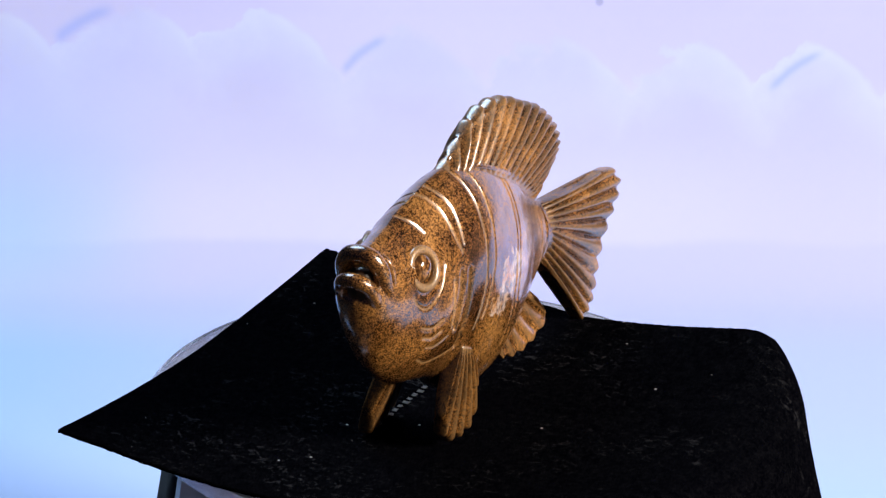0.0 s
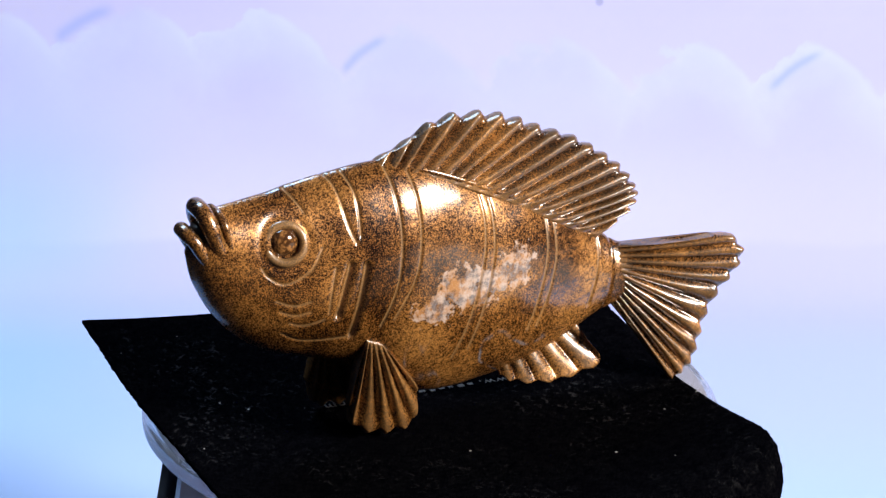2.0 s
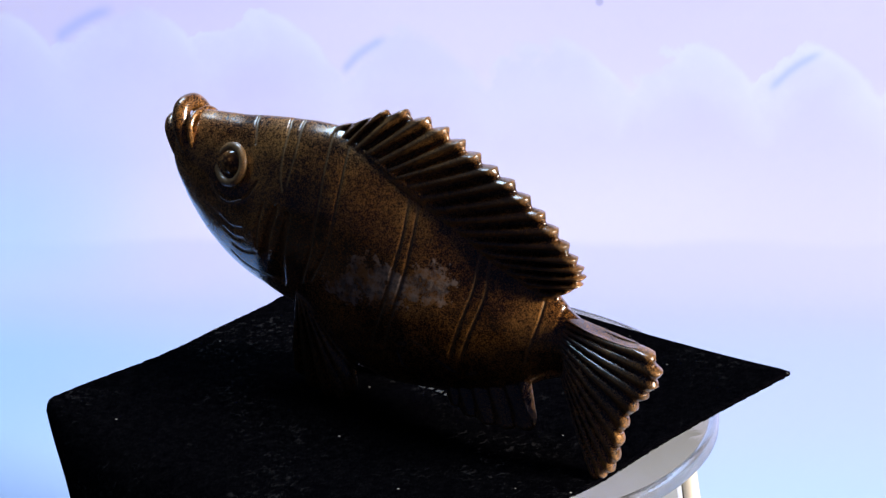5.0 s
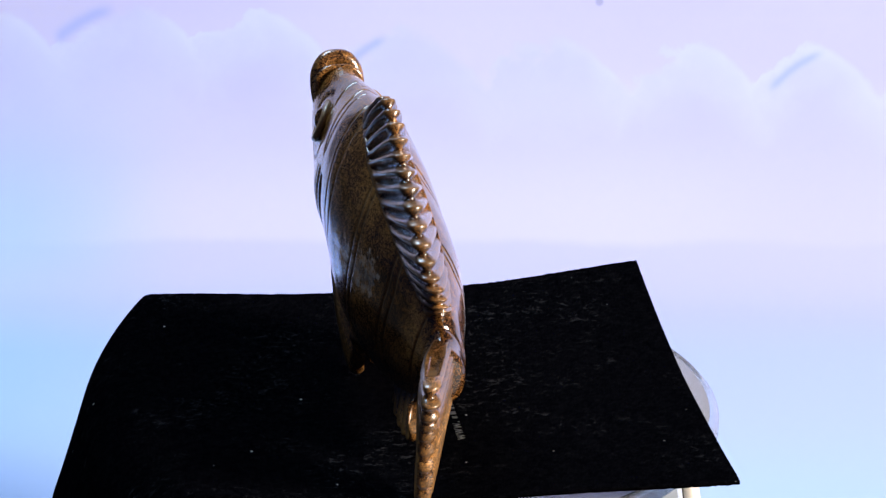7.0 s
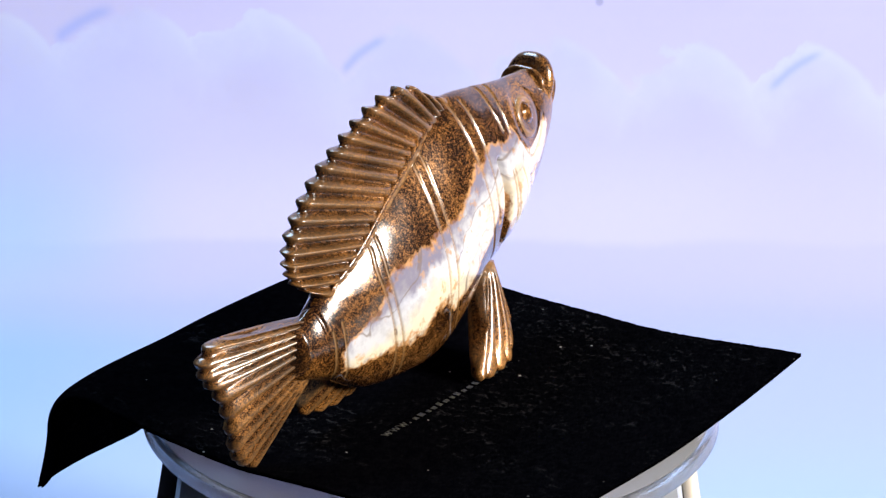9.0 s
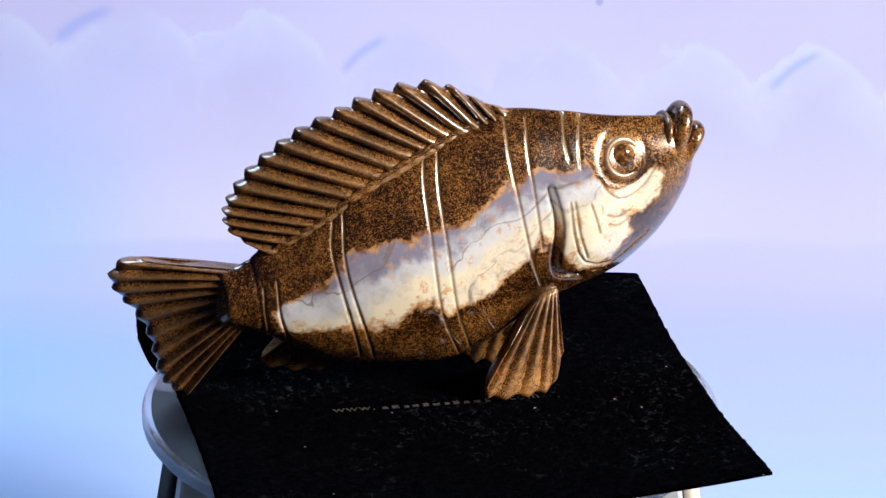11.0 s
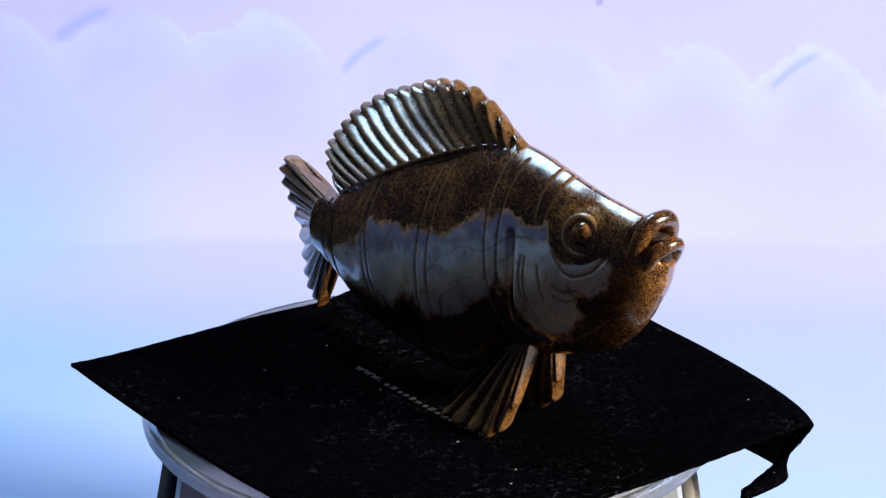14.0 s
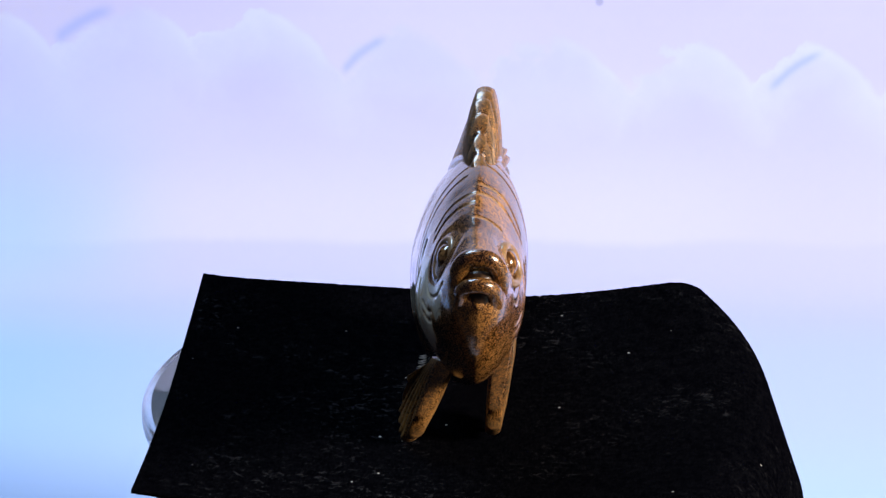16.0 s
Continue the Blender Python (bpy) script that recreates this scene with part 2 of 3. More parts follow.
def backdrop():
    """One sheet of printed paper: flat on the table, swept up behind."""
    bend, back, low = 0.055, 0.302, -0.085
    prof = [(-0.03, low), (0.05, low), (0.12, low), (0.20, low), (back - bend, low)]
    prof += [(back - bend + bend * math.sin(a), low + bend - bend * math.cos(a)) for a in np.linspace(0.1, math.pi / 2, 10)]
    prof += [(back, z) for z in (-0.01, 0.04, 0.12, 0.28)]
    xs = np.linspace(-0.185, 0.36, 31)
    pts = np.array([[(x, y, z) for x in xs] for y, z in prof])
    return tagged(grid_mesh("backdrop", pts, SKYPAPER), "pale lilac and blue printed cloud paper backdrop", "backdrop", kind="structure")


backdrop()


def table():
    bm = bmesh.new()
    bmesh.ops.create_cube(bm, size=1.0)
    bmesh.ops.scale(bm, vec=(1.6, 1.4, 0.03), verts=bm.verts)
    bmesh.ops.bevel(bm, geom=bm.edges[:], offset=0.004, segments=2, affect="EDGES")
    bmesh.ops.translate(bm, vec=(0, 0.2, -0.085 - 0.004 - 0.015), verts=bm.verts)
    tagged(part("table_top", bm, DARKWOOD), "dark stained wooden table top under the paper", "table", kind="structure")


table()

# ---- turntable ----


def ring_bm(rings, sides, cap=True):
    """A turned or faceted solid from (radius, z) rings."""
    bm = bmesh.new()
    loops = [[bm.verts.new((r * math.cos(2 * math.pi * (i + 0.5) / sides), r * math.sin(2 * math.pi * (i + 0.5) / sides), z))
              for i in range(sides)] for r, z in rings]
    for a, b in zip(loops, loops[1:]):
        for i in range(sides):
            j = (i + 1) % sides
            bm.faces.new((a[i], a[j], b[j], b[i]))
    if cap:
        bm.faces.new(loops[0][::-1])
        bm.faces.new(loops[-1])
    bmesh.ops.recalc_face_normals(bm, faces=bm.faces)
    return bm


def turntable():
    root = new("turntable")
    tagged(root, "display turntable with clear acrylic disc and faceted base", "turntable")
    body = part("base", ring_bm([(0.073, -0.0845), (0.074, -0.080), (0.0655, -0.022), (0.064, -0.019)], 8), GREY, root, smooth=False)
    plate = part("foot_plate", ring_bm([(0.088, -0.0848), (0.089, -0.083), (0.089, -0.071), (0.087, -0.069)], 8), LILAC, root, "lilac-white foot plate", smooth=False)
    # strips added to colour the base's right facet lit, its left shaded
    for side, mat, text in ((1, LIT_SIDE, "beige strip colouring the lit right facet of the base"), (-1, SHADED_SIDE, "dark strip colouring the shaded left facet of the base")):
        bm = bmesh.new()
        bmesh.ops.create_cube(bm, size=1.0)
        bmesh.ops.scale(bm, vec=(0.005, 0.006, 0.064), verts=bm.verts)
        bmesh.ops.bevel(bm, geom=bm.edges[:], offset=0.0012, segments=2, affect="EDGES")
        bmesh.ops.transform(bm, matrix=pose(side * 0.0665, 0.012, -0.050, 0, side * -9, 0), verts=bm.verts)
        part("facet_tone_strip", bm, mat, root, text)
    part("spindle", ring_bm([(0.030, -0.019), (0.030, -0.006)], 48), GREY, root)
    disc = new("platter")
    disc.parent = root
    top, low, r = -0.0012, -0.0056, 0.0688
    part("disc", ring_bm([(r - 0.0026, low + 0.0002), (r - 0.0022, top)], 160), ACRYLIC, disc)
    bm = bmesh.new()
    rim = [(r - 0.0024, top - 0.0002), (r - 0.0008, top - 0.0002), (r, top - 0.0012), (r, low + 0.0012), (r - 0.0008, low + 0.0002), (r - 0.0024, low + 0.0002)]
    loops = [[bm.verts.new((a * math.cos(2 * math.pi * i / 160), a * math.sin(2 * math.pi * i / 160), z)) for i in range(160)] for a, z in rim]
    for a, b in zip(loops, loops[1:] + loops[:1]):
        for i in range(160):
            j = (i + 1) % 160
            bm.faces.new((a[i], a[j], b[j], b[i]))
    bmesh.ops.recalc_face_normals(bm, faces=bm.faces)
    part("rim", bm, FROST, disc, "frosted acrylic rim")
    return disc


PLATTER = turntable()

# ---- felt cloth ----
MM = 0.001
SHIFT = np.array([-0.0038, 0.0141, 0.0])     # from the fish's own middle to the table's axis
FOLD = 42.8
PRINT_Y = -17.6


def cloth_top(x, y):
    """Height of the cloth over the disc, in millimetres of the fish's space."""
    ax, ay = x - 3.8, y + 14.1
    lift = 4.2 * np.clip((-y - 30) / 50, 0, 1) ** 1.6 * np.clip(np.abs(x - 5) / 62, 0, 1) ** 1.5
    ridge = 7.2 * np.clip(y / 44, 0, 1) ** 1.1 * np.clip((10 - x) / 67, 0, 1) ** 1.6 + 1.2 * np.clip(y / 44, 0, 1) * np.clip(x / 70, 0, 1)
    tail = 2.6 * np.clip((-x - 18) / 38, 0, 1) ** 1.2 * np.exp(-((y + 32) / 30) ** 2)
    wave = 0.25 * np.sin(x / 13.0 + y / 19.0) + 0.2 * np.sin(y / 8.0 - x / 27.0)
    return lift + ridge + tail + wave * np.clip(np.hypot(ax, ay) / 60 - 0.5, 0, 1)


def cloth():
    nx, ny = 140, 190
    u = np.linspace(0, 1, nx)[None, :]
    mid_u = 1 - np.abs(2 * u - 1) ** np.where(u < 0.5, 7.0, 4.5)                    # 0 at the two edges, 1 between
    head = np.clip(2 * u - 1, 0, 1)
    s = np.linspace(0, 1, ny)[:, None] * (146.0 + 8.0 * head + (31.5 - 21.0 * head) * mid_u)   # along the cloth, from its flat end
    fold = FOLD + 4.0 * (1 - u) + 8.0 * (1 - np.abs(2 * u - 1) ** np.where(u < 0.5, 2.5, 1.6))
    flat = fold + 79.0
    bend = (9.0 - 5.0 * u) + (9.0 + 3.0 * u) * mid_u
    over = np.clip(s - flat, 0, None)
    arc = np.minimum(over / bend, (1.9 - 0.3 * u) + (1.23 - 1.9 + 0.3 * u) * mid_u)    # the two edges hang straighter, the middle slopes outwards
    past = over - arc * bend
    y = -79.0 + np.minimum(s, flat) + bend * np.sin(arc) + past * np.cos(arc)
    drop = bend * (1 - np.cos(arc)) + past * np.sin(arc)
    left = -59.8 + 5.3 * np.clip(s / 80.0, 0, 1) + 0.4 * np.sin(s / 17.0)
    right = 67.0 + 5.5 * np.clip(s / flat, 0, 1) + 0.5 * np.sin(s / 21.0 + 1)
    x = left + (right - left) * u - 21.0 * np.clip(drop / 25.0, 0, 1.1) ** 1.2 * head ** 3      # the flap's corner slants away
    y = y + 0 * x + (2.4 - 6.4 * (u - 0.5)) * np.clip(1 - s / 60, 0, 1)
    y = y + 1.5 * (u - 0.5) * np.clip(s / flat, 0, 1)
    z = cloth_top(x, np.minimum(y, FOLD + 2)) - drop
    top = np.stack([x, y, z], -1)
    dn, du = np.gradient(top, axis=0), np.gradient(top, axis=1)
    nrm = np.cross(du, dn)
    nrm /= np.linalg.norm(nrm, axis=2)[..., None]
    rng = np.random.default_rng(4)
    fray = rng.normal(0, 0.12, (ny, nx)) * ((u < 0.004) | (u > 0.996) | (s < 1.0))
    top[..., 0] += fray
    low = top - nrm * 0.9
    loop = np.concatenate([top, low[:, ::-1]], axis=1)
    root = new("display_cloth")
    tagged(root, "black felt cloth with linty nap draped over the turntable disc", "cloth")
    grid_mesh("felt", loop * MM + SHIFT, FELT, root, wrap=True, caps=False)
    # a line of small print: letters at both ends, the name between them kept as plain bars
    def letters(word, x0, size):
        cu = bpy.data.curves.new("word", "FONT")
        cu.body, cu.size, cu.extrude, cu.space_character = word, size * MM, 0.05 * MM, 1.12
        ob = bpy.data.objects.new("word", cu)
        scene.collection.objects.link(ob)
        me = bpy.data.meshes.new_from_object(ob.evaluated_get(bpy.context.evaluated_depsgraph_get()))
        bpy.data.objects.remove(ob)
        bpy.data.curves.remove(cu)
        me.materials.clear()
        me.materials.append(PRINT)
        z0 = float(cloth_top(np.array(x0 + 5.0), np.array(PRINT_Y))) + 0.12
        me.transform(Matrix.Translation(Vector(np.array([x0, PRINT_Y - 1.0 - 0.05 * x0, z0]) * MM + SHIFT)) @ Matrix.Rotation(radians(-2.9), 4, "Z"))
        ob = new("printed_word", me)
        ob.parent = root

    letters("www.", -20.8, 4.0)
    letters(".com", 20.6, 4.0)
    xs = -9.0
    for i in range(11):
        wide, high = (1.6, 2.0, 1.4, 1.8)[i % 4], (1.2, 1.6, 1.1)[i % 3]
        bm = bmesh.new()
        bmesh.ops.create_cube(bm, size=1.0)
        bmesh.ops.scale(bm, vec=(wide * 0.8 * MM, high * MM, 0.10 * MM), verts=bm.verts)
        zc = float(cloth_top(np.array(xs), np.array(PRINT_Y))) + 0.03
        bmesh.ops.translate(bm, vec=Vector(np.array([xs + wide / 2, PRINT_Y + high / 2 - 1.0 - 0.05 * xs, zc]) * MM + SHIFT), verts=bm.verts)
        part("print_bar", bm, PRINT, root, smooth=False)
        xs += wide * 1.45
    return root


CLOTH = cloth()

# ---- carved fish ----
BACK = [(65.5, 61.5), (63.0, 62.9), (50.8, 64.3), (37.6, 66.6), (24.5, 68.1), (10.8, 66.3), (0.4, 62.0), (-12.7, 56.0), (-23.0, 49.5), (-34.0, 41.5), (-41.0, 36.0), (-47.0, 34.8)]
BELLY = [(71.4, 53.0), (69.1, 44.5), (62.6, 34.0), (53.0, 26.1), (42.2, 22.0), (32.0, 18.6), (22.0, 11.8), (10.0, 7.2), (-3.0, 7.4), (-20.0, 10.4), (-36.0, 18.4), (-47.0, 21.6)]
GIRTH = [4.6, 6.5, 8.7, 10.6, 12.3, 13.3, 13.6, 13.2, 11.2, 7.6, 5.4, 4.6]
MIDX = [72, 45, 20, 0, -20, -36, -45, -55, -71]
MIDY = [-2.2, -3.9, -4.9, -6.3, -7.6, -8.0, -7.2, -3.2, 0.8]


def mid(x):
    return np.interp(-np.asarray(x, float), [-v for v in MIDX], MIDY)


def lean(x, z):
    """The trunk leans a little to the fish's left."""
    return 0.11 * np.clip((45 - x) / 40, 0, 1) * np.clip((x + 60) / 20, 0, 1) * (np.maximum(z - 38, 0) + 0.2 * np.minimum(z - 38, 0))


def ridge_line(pts):
    """Sideways place of the trunk's middle at each (x, z)."""
    return [float(mid(x) + lean(x, z)) for x, z in pts]


# carved lines as (x, z) of three or four points: both flanks have their own
LINES_LEFT = [
    ((23.6, 69.9), (21.8, 61), (21.7, 49.7), (23.3, 39.8), (26.6, 31.1)),
    ((18.8, 70.4), (16.7, 61.2), (16.8, 50), (18.7, 41.4), (23.3, 32.7)),
    ((0.2, 62.6), (-1.0, 52), (-0.2, 43.7), (3.0, 31), (7.5, 19)),
    ((-2.0, 62), (-3.4, 52.3), (-2.8, 42.4), (0.0, 31), (3.5, 20.7)),
    ((-19, 50.2), (-19.2, 44), (-18.5, 37.5), (-13.5, 21.5)),
    ((-21.3, 48.9), (-21.8, 42), (-21.2, 36.2), (-16.2, 21.7)),
    ((-34.8, 39.6), (-34.6, 34), (-33.1, 28.2), (-31.5, 23)),
    ((39.1, 68), (35.9, 65.1), (34.2, 56.8), (32.7, 52.6)),
    ((33.3, 68), (31.4, 62.5), (31.6, 54.1)),
    ((48, 66), (45.5, 63.0), (44, 60.5)),
    ((55.5, 49.5), (54, 47.2), (49.9, 45.1), (44, 47.6), (40.7, 52.6)),
    ((38, 47.6), (39.2, 42), (39.7, 36.9)),
    ((48.6, 34.9), (45, 34.1), (40.6, 35.3)),
    ((50, 32.0), (44.6, 29.3), (34.7, 29.1)),
    ((52, 41), (48, 39.6), (44, 40.3)),
    ((51, 38.2), (47.5, 37), (44, 37.6)),
]
WIDE_LEFT = [((34.4, 47.7), (36, 42), (37.5, 35.6)), ((30.5, 47.1), (32, 39), (33.5, 29.3))]
LINES_RIGHT = [
    ((22.7, 68.6), (22.8, 57.2), (26.9, 36.4), (30.4, 26.7)),
    ((27.7, 66.5), (27.3, 57.1), (29.9, 37)),
    ((2.7, 60.8), (1.9, 50.6), (4.8, 24.9), (11.2, 10)),
    ((6, 62.3), (5.3, 50.5), (8.5, 25.7), (13.9, 11.1)),
    ((-20.1, 46.8), (-20.5, 37.6), (-13.4, 12.2)),
    ((-17.6, 48.6), (-17.6, 35.2), (-10.2, 11.8)),
    ((-36.8, 31.6), (-36.4, 25), (-34.7, 18)),
    ((-33.7, 33.1), (-33, 25), (-30.7, 17.8)),
    ((44.7, 52), (46.5, 49), (50.2, 46.8), (55.6, 48.9), (59.5, 53.8)),
    ((37.3, 66.5), (36.6, 62), (37.3, 57.2)),
    ((41.5, 66.4), (40.2, 61), (40, 55.7)),
    ((36.7, 47.7), (37.2, 41), (38.7, 35.3)),
    ((37.8, 47.7), (38.8, 40), (41.5, 33.1)),
    ((41.8, 46.8), (43, 43), (44, 39.6)),
    ((38.7, 35.3), (42, 31.4), (49, 29.8), (58.2, 36.3)),
    ((46, 43.5), (49, 42.6), (52, 43.6)),
    ((46.5, 41.2), (49, 40.4), (51.5, 41.2)),
]
WIDE_RIGHT = [((32.1, 51.4), (33.9, 42.7), (33.6, 32.6), (35.5, 28.9), (40.9, 27.3))]


def near_line(px, pz, line):
    """Distance in millimetres from each point to a smooth carved line."""
    c = spline(line, np.linspace(0, 1, 14))
    best = np.full(px.shape, 1e9)
    for (ax, az), (bx, bz) in zip(c, c[1:]):
        ux, uz = bx - ax, bz - az
        f = np.clip(((px - ax) * ux + (pz - az) * uz) / (ux * ux + uz * uz), 0, 1)
        best = np.minimum(best, (px - ax - f * ux) ** 2 + (pz - az - f * uz) ** 2)
    return np.sqrt(best)


def blobs(px, pz, rows):
    """A soft field: over 0 inside any of the ellipses (x, z, half length, half height, degrees)."""
    f = np.full(px.shape, -9.0)
    for x, z, a, b, turn in rows:
        c, s = math.cos(radians(turn)), math.sin(radians(turn))
        p, q = (px - x) * c + (pz - z) * s, -(px - x) * s + (pz - z) * c
        f = np.maximum(f, 1 - np.sqrt((p / a) ** 2 + (q / b) ** 2))
    return f


OPAL = ((-25, 25, 10, 5.5, 8), (-10, 31, 14.5, 10, 22), (8, 35, 16, 11, 18), (20, 42, 13, 10, 20), (31, 47.5, 9, 8.5, 0), (42, 45, 11, 10.5, 0), (44, 38.5, 10, 10.5, 20), (55, 48.5, 8, 7, 35))
PALE = ((14, 33.5, 5.2, 4.4, 0), (7, 38, 6, 5.0, 20), (2, 34, 4.5, 3.6, 0), (-4, 37.5, 5.4, 4.2, 0), (-9, 39, 5.2, 5.6, 0))


def fish_body(root):
    n, m = 560, 360
    s = np.linspace(0, 1, n)[:, None]
    th = np.linspace(0, 2 * np.pi, m, endpoint=False)[None, :]
    t, b, g = spline(BACK, s[:, 0])[:, None], spline(BELLY, s[:, 0])[:, None], spline(GIRTH, s[:, 0])
    # height on the section: 1 at the back, -1 at the belly; the flank is fullest a little under the middle
    h = np.cos(th)
    gable = 0.64 - 0.06 * np.clip((s - 0.35) / 0.3, 0, 1)      # the back is a blunt ridge, the belly round
    keel = 0.62 - 0.12 * np.clip((s - 0.25) / 0.3, 0, 1)       # the jaw narrows to a keel
    y = np.sign(np.sin(th)) * (1 - h + 1e-9) ** gable * (1 + h + 1e-9) ** keel / 1.025
    close = np.sqrt(np.clip(1 - (1 - np.minimum(s / 0.03, 1)) ** 2, 0.15, 1)) * np.sqrt(np.clip(1 - np.clip((s - 0.97) / 0.03, 0, 1) ** 2, 0.2, 1))
    k = (h + 1) / 2
    xz = b * (1 - k[..., None]) + t * k[..., None]
    x, z = xz[..., 0], xz[..., 1]
    yy = g * y * close + mid(x) + lean(x, z)
    p = np.stack([x, yy, z], -1)
    ds = np.gradient(p, axis=0)
    dt = (np.roll(p, -1, 1) - np.roll(p, 1, 1)) / 2
    nrm = np.cross(ds, dt)
    nrm /= np.linalg.norm(nrm, axis=2)[..., None] + 1e-12
    if (nrm[n // 2, m // 4, 1]) < 0:
        nrm = -nrm
    left = (y > 0)
    depth, mark = np.zeros_like(x), np.zeros_like(x)
    for side, lines, wide in ((left, LINES_LEFT, WIDE_LEFT), (~left, LINES_RIGHT, WIDE_RIGHT)):
        for ln in lines:
            q = near_line(x, z, ln)
            bell = np.exp(-(q / 0.33) ** 2) * side
            depth = np.maximum(depth, 0.34 * bell)
            mark = np.maximum(mark, np.exp(-(q / 0.30) ** 2) * side)
        for ln in wide:
            q = near_line(x, z, ln)
            depth = np.maximum(depth, (1.2 if wide is WIDE_LEFT else 2.0) * np.exp(-(q / 0.85) ** 2) * side)
            mark = np.maximum(mark, (0.8 if wide is WIDE_LEFT else 0.2) * np.exp(-(q / 0.8) ** 2) * side)
    # the collar before the tail, eye sockets, and a mild swell of the gill cover
    collar = np.abs(x + 38.0 - (z - 29) * -0.14)
    depth = depth + 0.25 * np.exp(-(collar / 0.5) ** 2)
    for side, ex, ez in ((left, 49.6, 54.4), (~left, 50.8, 56.6)):
        r = np.hypot(x - ex, z - ez)
        depth = depth + side * (0.18 * np.exp(-((r - 6.0) / 0.9) ** 2))
    swell = np.exp(-((x - 42) / 9) ** 2 - ((z - 38) / 8) ** 2) * 0.9
    cover = 1.7 * np.exp(-((x - 41) / 9) ** 2 - ((z - 40) / 10) ** 2) / (1 + np.exp(-(x - 34.2) / 0.45))
    swell = np.where(left, swell, cover)
    p = p - nrm * depth[..., None] + nrm * swell[..., None]
    noise_y = 0.05 * np.sin(x * 0.55 + z * 0.31) * np.sin(z * 0.47 - x * 0.21)
    p = p + nrm * noise_y[..., None]
    attrs = {
        "copper_and_lit_ribs": np.clip(mark, 0, 1),
        "opal": np.where(left, -3.0, blobs(x, z, OPAL) - 2.2 * np.exp(-(np.hypot(x - 50.8, z - 57.0) / 6.5) ** 4)),
        "gold": np.where(left, 0.012, -0.012),
        "tint": (z - np.interp(x, (-25, -10, 8, 20, 30, 42, 55), (25, 31, 35, 42, 47, 46, 52))) / 8.0,
        "pale": np.where(left, blobs(x, z, PALE), -3.0),
        "veins": np.where(left, 0.35 * np.exp(-((x - 0) / 30) ** 2 - ((z - 17) / 6) ** 2), np.exp(-((x - 0) / 30) ** 2 - ((z - 18) / 9) ** 2)),
    }
    return grid_mesh("body", p * MM + SHIFT, STONE, root, "brown gold-flecked stone body with cream opal patch and carved lines", wrap=True, caps=True, attrs=attrs)


def fan(name, root, base, tips, rays, base_t, tip_t, base_y, tip_y, ridge=0.8, tooth=1.3, edge=0.9, label="", first=0.06, bow=0.0, spiky=None):
    """A carved fin: a wedge fanned from a base line to a scalloped edge, with a sawtooth ridge for each ray."""
    n, m = 30 * rays // 2 + 60, 36
    u = np.linspace(0, 1, n)
    w = np.linspace(0, 1, m)
    B, T = spline(base, u), spline(tips, u)
    by, ty = spline(base_y, u)[:, 0], spline(tip_y, u)[:, 0]
    bt, tt = spline(base_t, u)[:, 0], spline(tip_t, u)[:, 0]
    ph = (u - first) / (1 - 2 * first) * (rays - 1) + 0.35
    saw = ph - np.floor(ph)
    crest = np.where(saw < 0.35, saw / 0.35, (1 - saw) / 0.65)          # 1 on the ray's ridge
    crest = crest ** 0.85
    size = np.interp(u, (0, 1), (1.0, 0.6)) if spiky is None else np.interp(u, spiky[0], spiky[1])
    way = T - B
    L = np.linalg.norm(way, axis=1)[:, None]
    T2 = T + way / L * (tooth * (crest - 0.6) * size)[:, None]
    rib = np.abs(np.sin(np.pi * (ph - 0.35 + 0.5))) ** 0.9            # round ribs with sharp valleys
    xz = B[:, None] * (1 - w[None, :, None]) + T2[:, None] * w[None, :, None]
    yc = by[:, None] * (1 - w) + ty[:, None] * w + bow * np.sin(np.pi * w)[None, :]
    half = bt[:, None] * (1 - w) ** 1.15 + tt[:, None] * (1 - (1 - w) ** 1.15)
    carve = ridge * (rib[:, None] - 0.55) * np.clip(w * 6, 0, 1) * np.clip(0.4 + 1.2 * w, 0, 1) * (1 - 0.45 * np.clip((w - 0.7) / 0.3, 0, 1))
    half = half + carve * np.minimum(1, half / 1.8)
    round_edge = np.sqrt(np.clip(1 - np.clip((w - 0.95) / 0.05, 0, 1) ** 2, 0.12, 1))
    ends = np.sqrt(np.clip(1 - np.clip((np.abs(2 * u - 1) - 0.965) / 0.035, 0, 1) ** 2, 0.10, 1))
    half = np.maximum(half, 0.25) * round_edge[None, :] * ends[:, None]
    A = np.stack([xz[..., 0], yc + half, xz[..., 1]], -1)
    Z = np.stack([xz[..., 0], yc - half, xz[..., 1]], -1)
    loop = np.concatenate([A, Z[:, ::-1]], axis=1)
    # rib tops coloured lighter than the valleys, for light on the ridges
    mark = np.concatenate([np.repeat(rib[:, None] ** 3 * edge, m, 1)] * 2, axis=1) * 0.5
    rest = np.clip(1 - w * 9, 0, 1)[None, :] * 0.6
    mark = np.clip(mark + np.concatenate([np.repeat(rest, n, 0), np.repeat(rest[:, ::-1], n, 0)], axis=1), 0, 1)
    return grid_mesh(name, loop * MM + SHIFT, FINSTONE, root, label, wrap=True, caps=True, attrs={"copper_and_lit_ribs": mark})


def ball(name, root, centre, radii, material, label=""):
    bm = bmesh.new()
    bmesh.ops.create_uvsphere(bm, u_segments=40, v_segments=24, radius=1.0)
    bmesh.ops.scale(bm, vec=Vector(radii) * MM, verts=bm.verts)
    bmesh.ops.translate(bm, vec=Vector(np.array(centre) * MM + SHIFT), verts=bm.verts)
    return part(name, bm, material, root, label)


